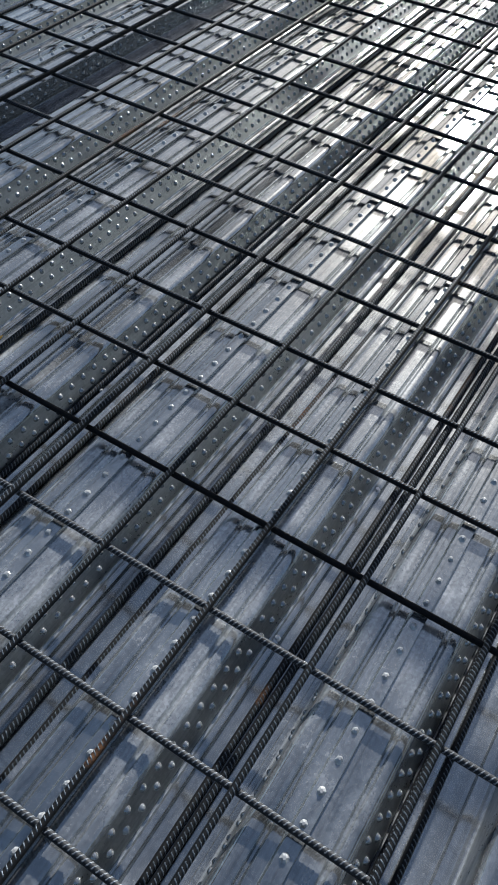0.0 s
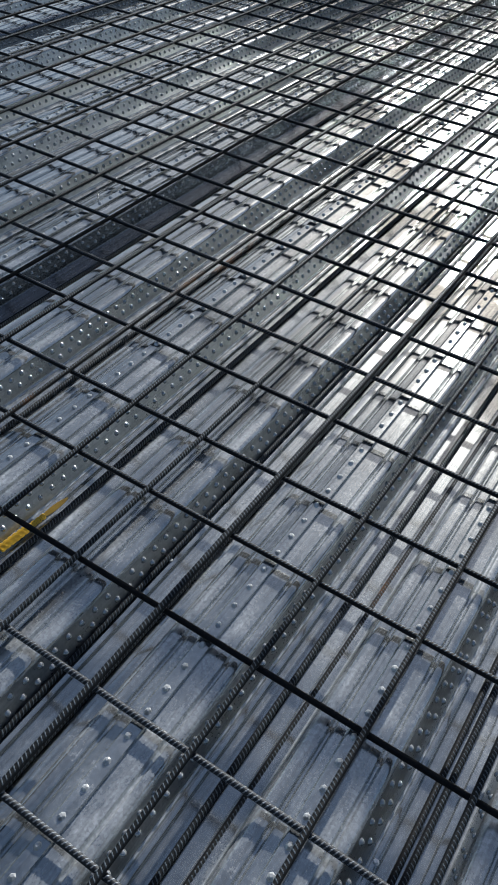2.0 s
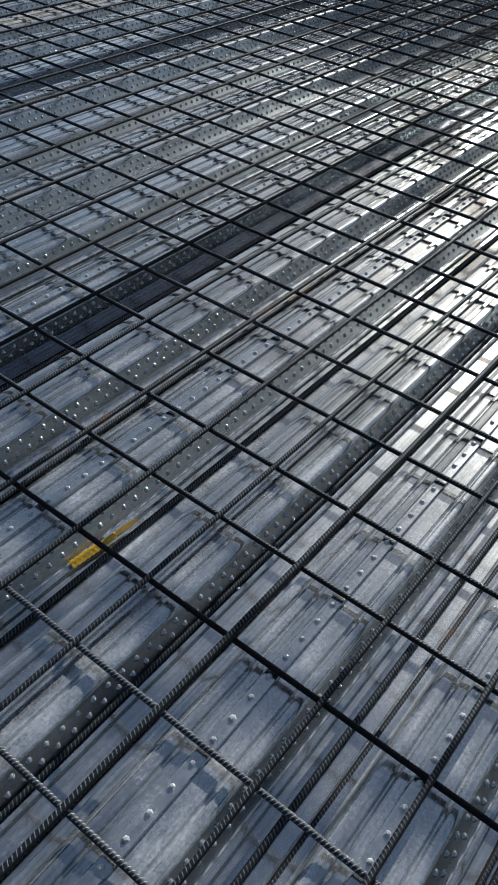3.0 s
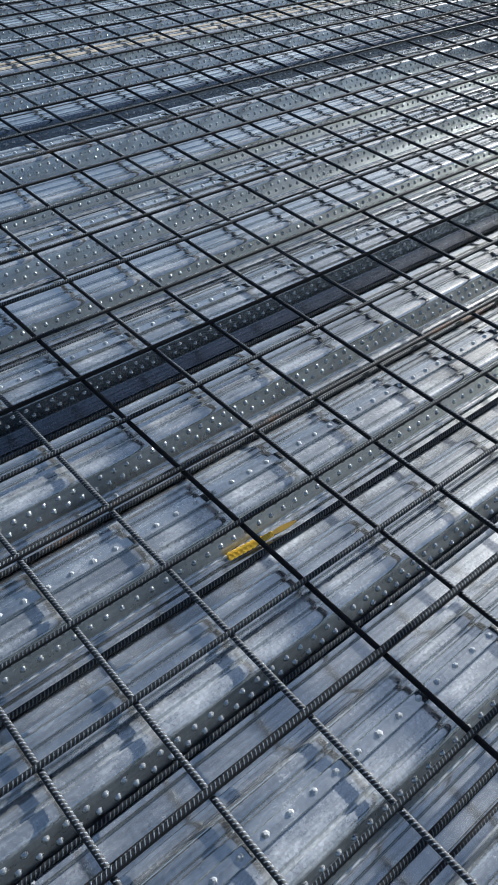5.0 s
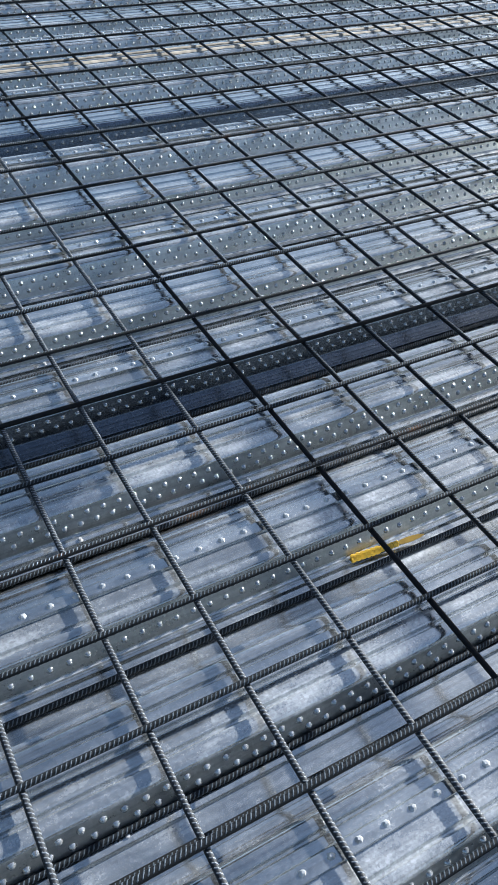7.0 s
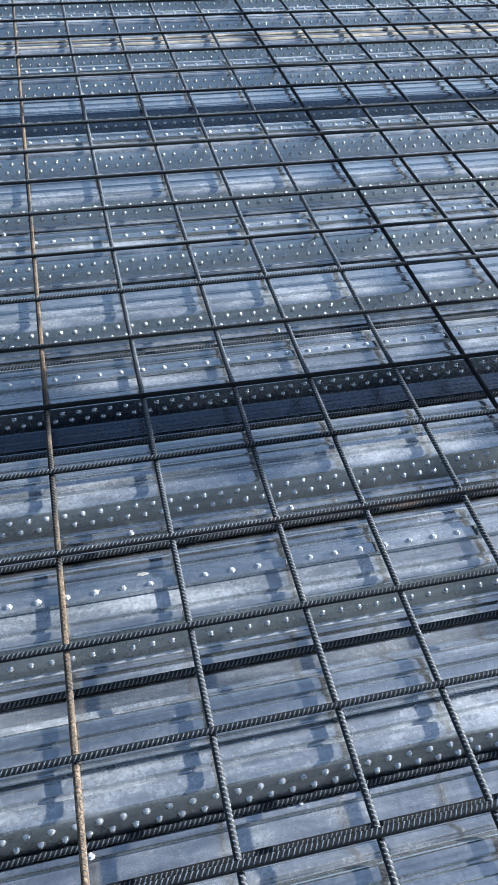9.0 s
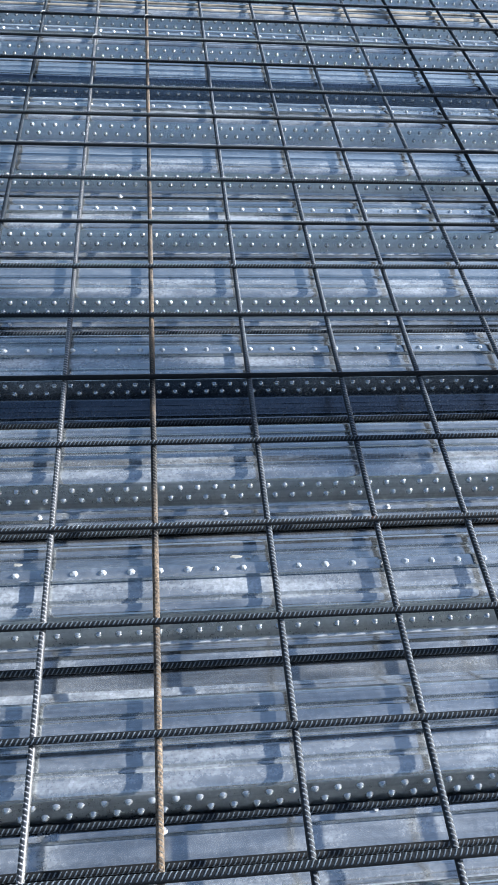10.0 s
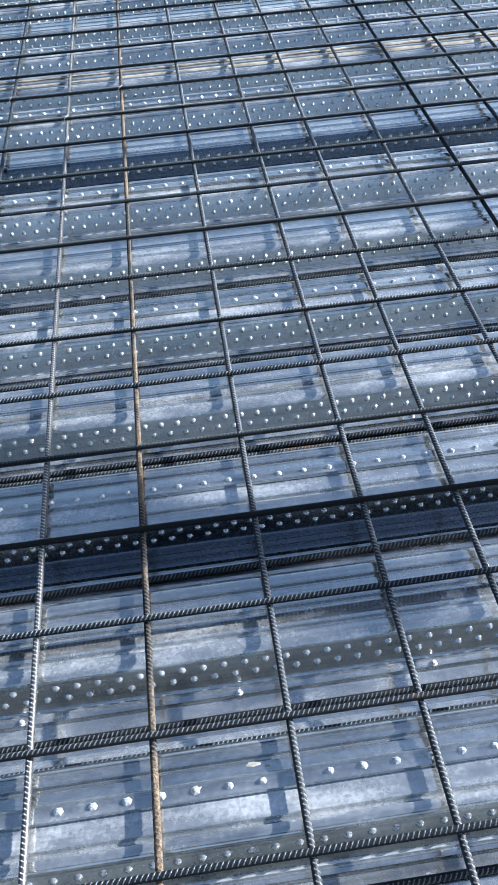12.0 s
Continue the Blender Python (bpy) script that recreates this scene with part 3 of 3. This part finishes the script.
for k in range(CELLS):
    spent = k >= 6
    bm = bmesh.new()
    bmesh.ops.create_cone(bm, cap_ends=True, segments=14, radius1=0.0042 if spent else 0.0050, radius2=0.0042 if spent else 0.0046, depth=0.004)
    rim = [f for f in bm.faces if f.normal.z > 0.9]
    bmesh.ops.inset_region(bm, faces=rim, thickness=0.0006 if spent else 0.0017)
    for v in rim[0].verts:
        v.co.z -= 0.003
    me = bpy.data.meshes.new("cartridge")
    bm.to_mesh(me)
    bm.free()
    me.materials.append(BRASS if spent else YELLOW)
    me.materials.append(BRASS)
    for p in me.polygons:
        if p.normal.z > 0.9 and p.center.z < 0.0:
            p.material_index = 1
    child("cartridge", me, strip, "empty blackened cartridge hole" if spent else "").location = (CELL * (k + 0.5), 0, 0.0023)
strip.matrix_basis = pose(0.956, 0.397, ZT + 0.0125, 42, -0.6, -5.0)

# ---------------------------------------------------------------- dried slurry on one far crown
def slurry(y0, y1, x0, x1):
    rng = random.Random(5)
    n = 160
    verts, faces = [], []
    for k in range(n + 1):
        x = x0 + (x1 - x0) * k / n
        keep = 0.3 + 0.7 * min(1.0, max(0.0, (x + 0.6) / 1.8))
        keep *= 0.8 + 0.2 * math.sin(9.0 * x + 40.0 * y0) * math.sin(23.0 * x)
        for j in range(6):
            y = (y0 + y1) / 2 + (y1 - y0) * (j / 5 - 0.5) * keep + (rng.uniform(-0.003, 0.003) if j in (0, 5) else 0)
            z = ZC + (0.0006 if j in (0, 5) else 0.0042 + rng.uniform(-0.0006, 0.0006))
            verts.append((x, y, z))
    for k in range(n):
        for j in range(5):
            faces.append((6 * k + j, 6 * k + j + 1, 6 * k + 7 + j, 6 * k + 6 + j))
    return mesh_of("dried_slurry", verts, faces, CREAM)


CREAM = plain("dried_cement_slurry", (0.27, 0.248, 0.21), 0.9, 0.0, 25.0, 0.5)
for y0, y1 in ((3.150, 3.186), (3.214, 3.234)):
    tagged(new("dried_slurry", slurry(y0, y1, -1.2, 6.5)), "cream strip of dried cement slurry on a decking crown", "dried cement", group="slurry strips")


# ---------------------------------------------------------------- splashes of cement on the crowns
def splash(x, y, z, long, wide, seed):
    """A low ragged blob of set cement."""
    rng = random.Random(seed)
    n = 18
    lobes = [rng.uniform(0.65, 1.1) for k in range(n)]
    verts, faces = [(0, 0, 0.0008)], []
    for f, h in ((0.45, 0.0007), (0.8, 0.0005), (1.0, -0.0004)):
        for k in range(n):
            a = 2 * math.pi * k / n
            verts.append((f * lobes[k] * long * math.cos(a), f * lobes[k] * wide * math.sin(a), h))
    for k in range(n):
        j = (k + 1) % n
        faces.append((0, 1 + k, 1 + j))
        for q in (0, 1):
            faces.append((1 + q * n + k, 1 + q * n + n + k, 1 + q * n + n + j, 1 + q * n + j))
    ob = tagged(new("cement_splash", mesh_of("cement_splash", verts, faces, CEMENT)), "small pale cream splash of set cement on the decking", "dried cement", group="cement splashes")
    ob.location = (x, y, z)


CEMENT = plain("set_cement", (0.27, 0.27, 0.25), 0.9, 0.0, 120.0, 0.3)
for k, (x, y, z, long, wide) in enumerate(((0.140, 0.5385, ZC + 0.0002, 0.013, 0.0050), (-0.252, 0.5380, ZC + 0.0002, 0.011, 0.0045), (0.052, 0.5130, ZC + 0.0086, 0.009, 0.0040),
                                           (-0.300, 0.5080, ZC + 0.0086, 0.010, 0.0040), (0.162, 0.5330, ZC + 0.0006, 0.006, 0.0030))):
    splash(x, y, z, long, wide, k)


# ---------------------------------------------------------------- tie wires and wire offcuts
def wire_mesh(name, path, r, mat):
    """A thin round wire along a path of points."""
    pts = [Vector(p) for p in path]
    verts, faces = [], []
    for k, p in enumerate(pts):
        d = (pts[min(k + 1, len(pts) - 1)] - pts[max(k - 1, 0)]).normalized()
        u = d.cross(Vector((0.3, 0.5, 0.81))).normalized()
        w = d.cross(u)
        for q in range(6):
            a = q * math.pi / 3
            verts.append(p + u * (r * math.cos(a)) + w * (r * math.sin(a)))
    for k in range(len(pts) - 1):
        for q in range(6):
            n = (q + 1) % 6
            faces.append((6 * k + q, 6 * k + n, 6 * k + 6 + n, 6 * k + 6 + q))
    return mesh_of(name, verts, faces, mat)


WIRE = plain("tie_wire", (0.45, 0.45, 0.44), 0.35, 0.9)
loop = [(0.013 * math.cos(a) * 0.75, 0.013 * math.cos(a), (ZX + ZY) / 2 + 0.0135 * math.sin(a)) for a in [radians(20 + 20 * k) for k in range(18)]]
for x, y in ((-0.395, 2.995), (-0.007, 2.993), (-0.6, 2.808), (-0.195, 2.796)):
    at = (min(bars_x, key=lambda v: abs(v - x)), min(bars_y, key=lambda v: abs(v - y)), 0)
    tie = tagged(new("tie_wire"), "thin bright steel wire tying two crossing bars", "wire", group="tie wires")
    child("loop", wire_mesh("loop", loop, 0.0011, WIRE), tie)
    tail = [(0.009, 0.012, ZY + 0.004), (0.014, 0.010, ZY + 0.009), (0.017, 0.004, ZY + 0.011), (0.021, -0.004, ZY + 0.009), (0.024, -0.012, ZY + 0.010)]
    child("twisted_tail", wire_mesh("twisted_tail", tail, 0.0015, WIRE), tie)
    tie.location = at

for x, y, z, turn in ((1.94, 0.69, ZT + 0.010, 20), (2.10, 1.125, ZC + 0.0015, 50), (1.985, 1.562, ZT + 0.010, -40)):
    path = [(-0.024, 0, 0), (-0.016, 0.001, 0.009), (-0.006, 0, 0.020), (0, -0.001, 0.026), (0.003, 0, 0.022), (0.009, 0.002, 0.010), (0.016, 0.003, 0.0)]
    bit = tagged(new("wire_offcut", wire_mesh("wire_offcut", path, 0.0012, WIRE)), "bent bright offcut of tie wire on the decking", "wire", group="wire offcuts")
    bit.matrix_basis = pose(x, y, z, 0, 0, turn)
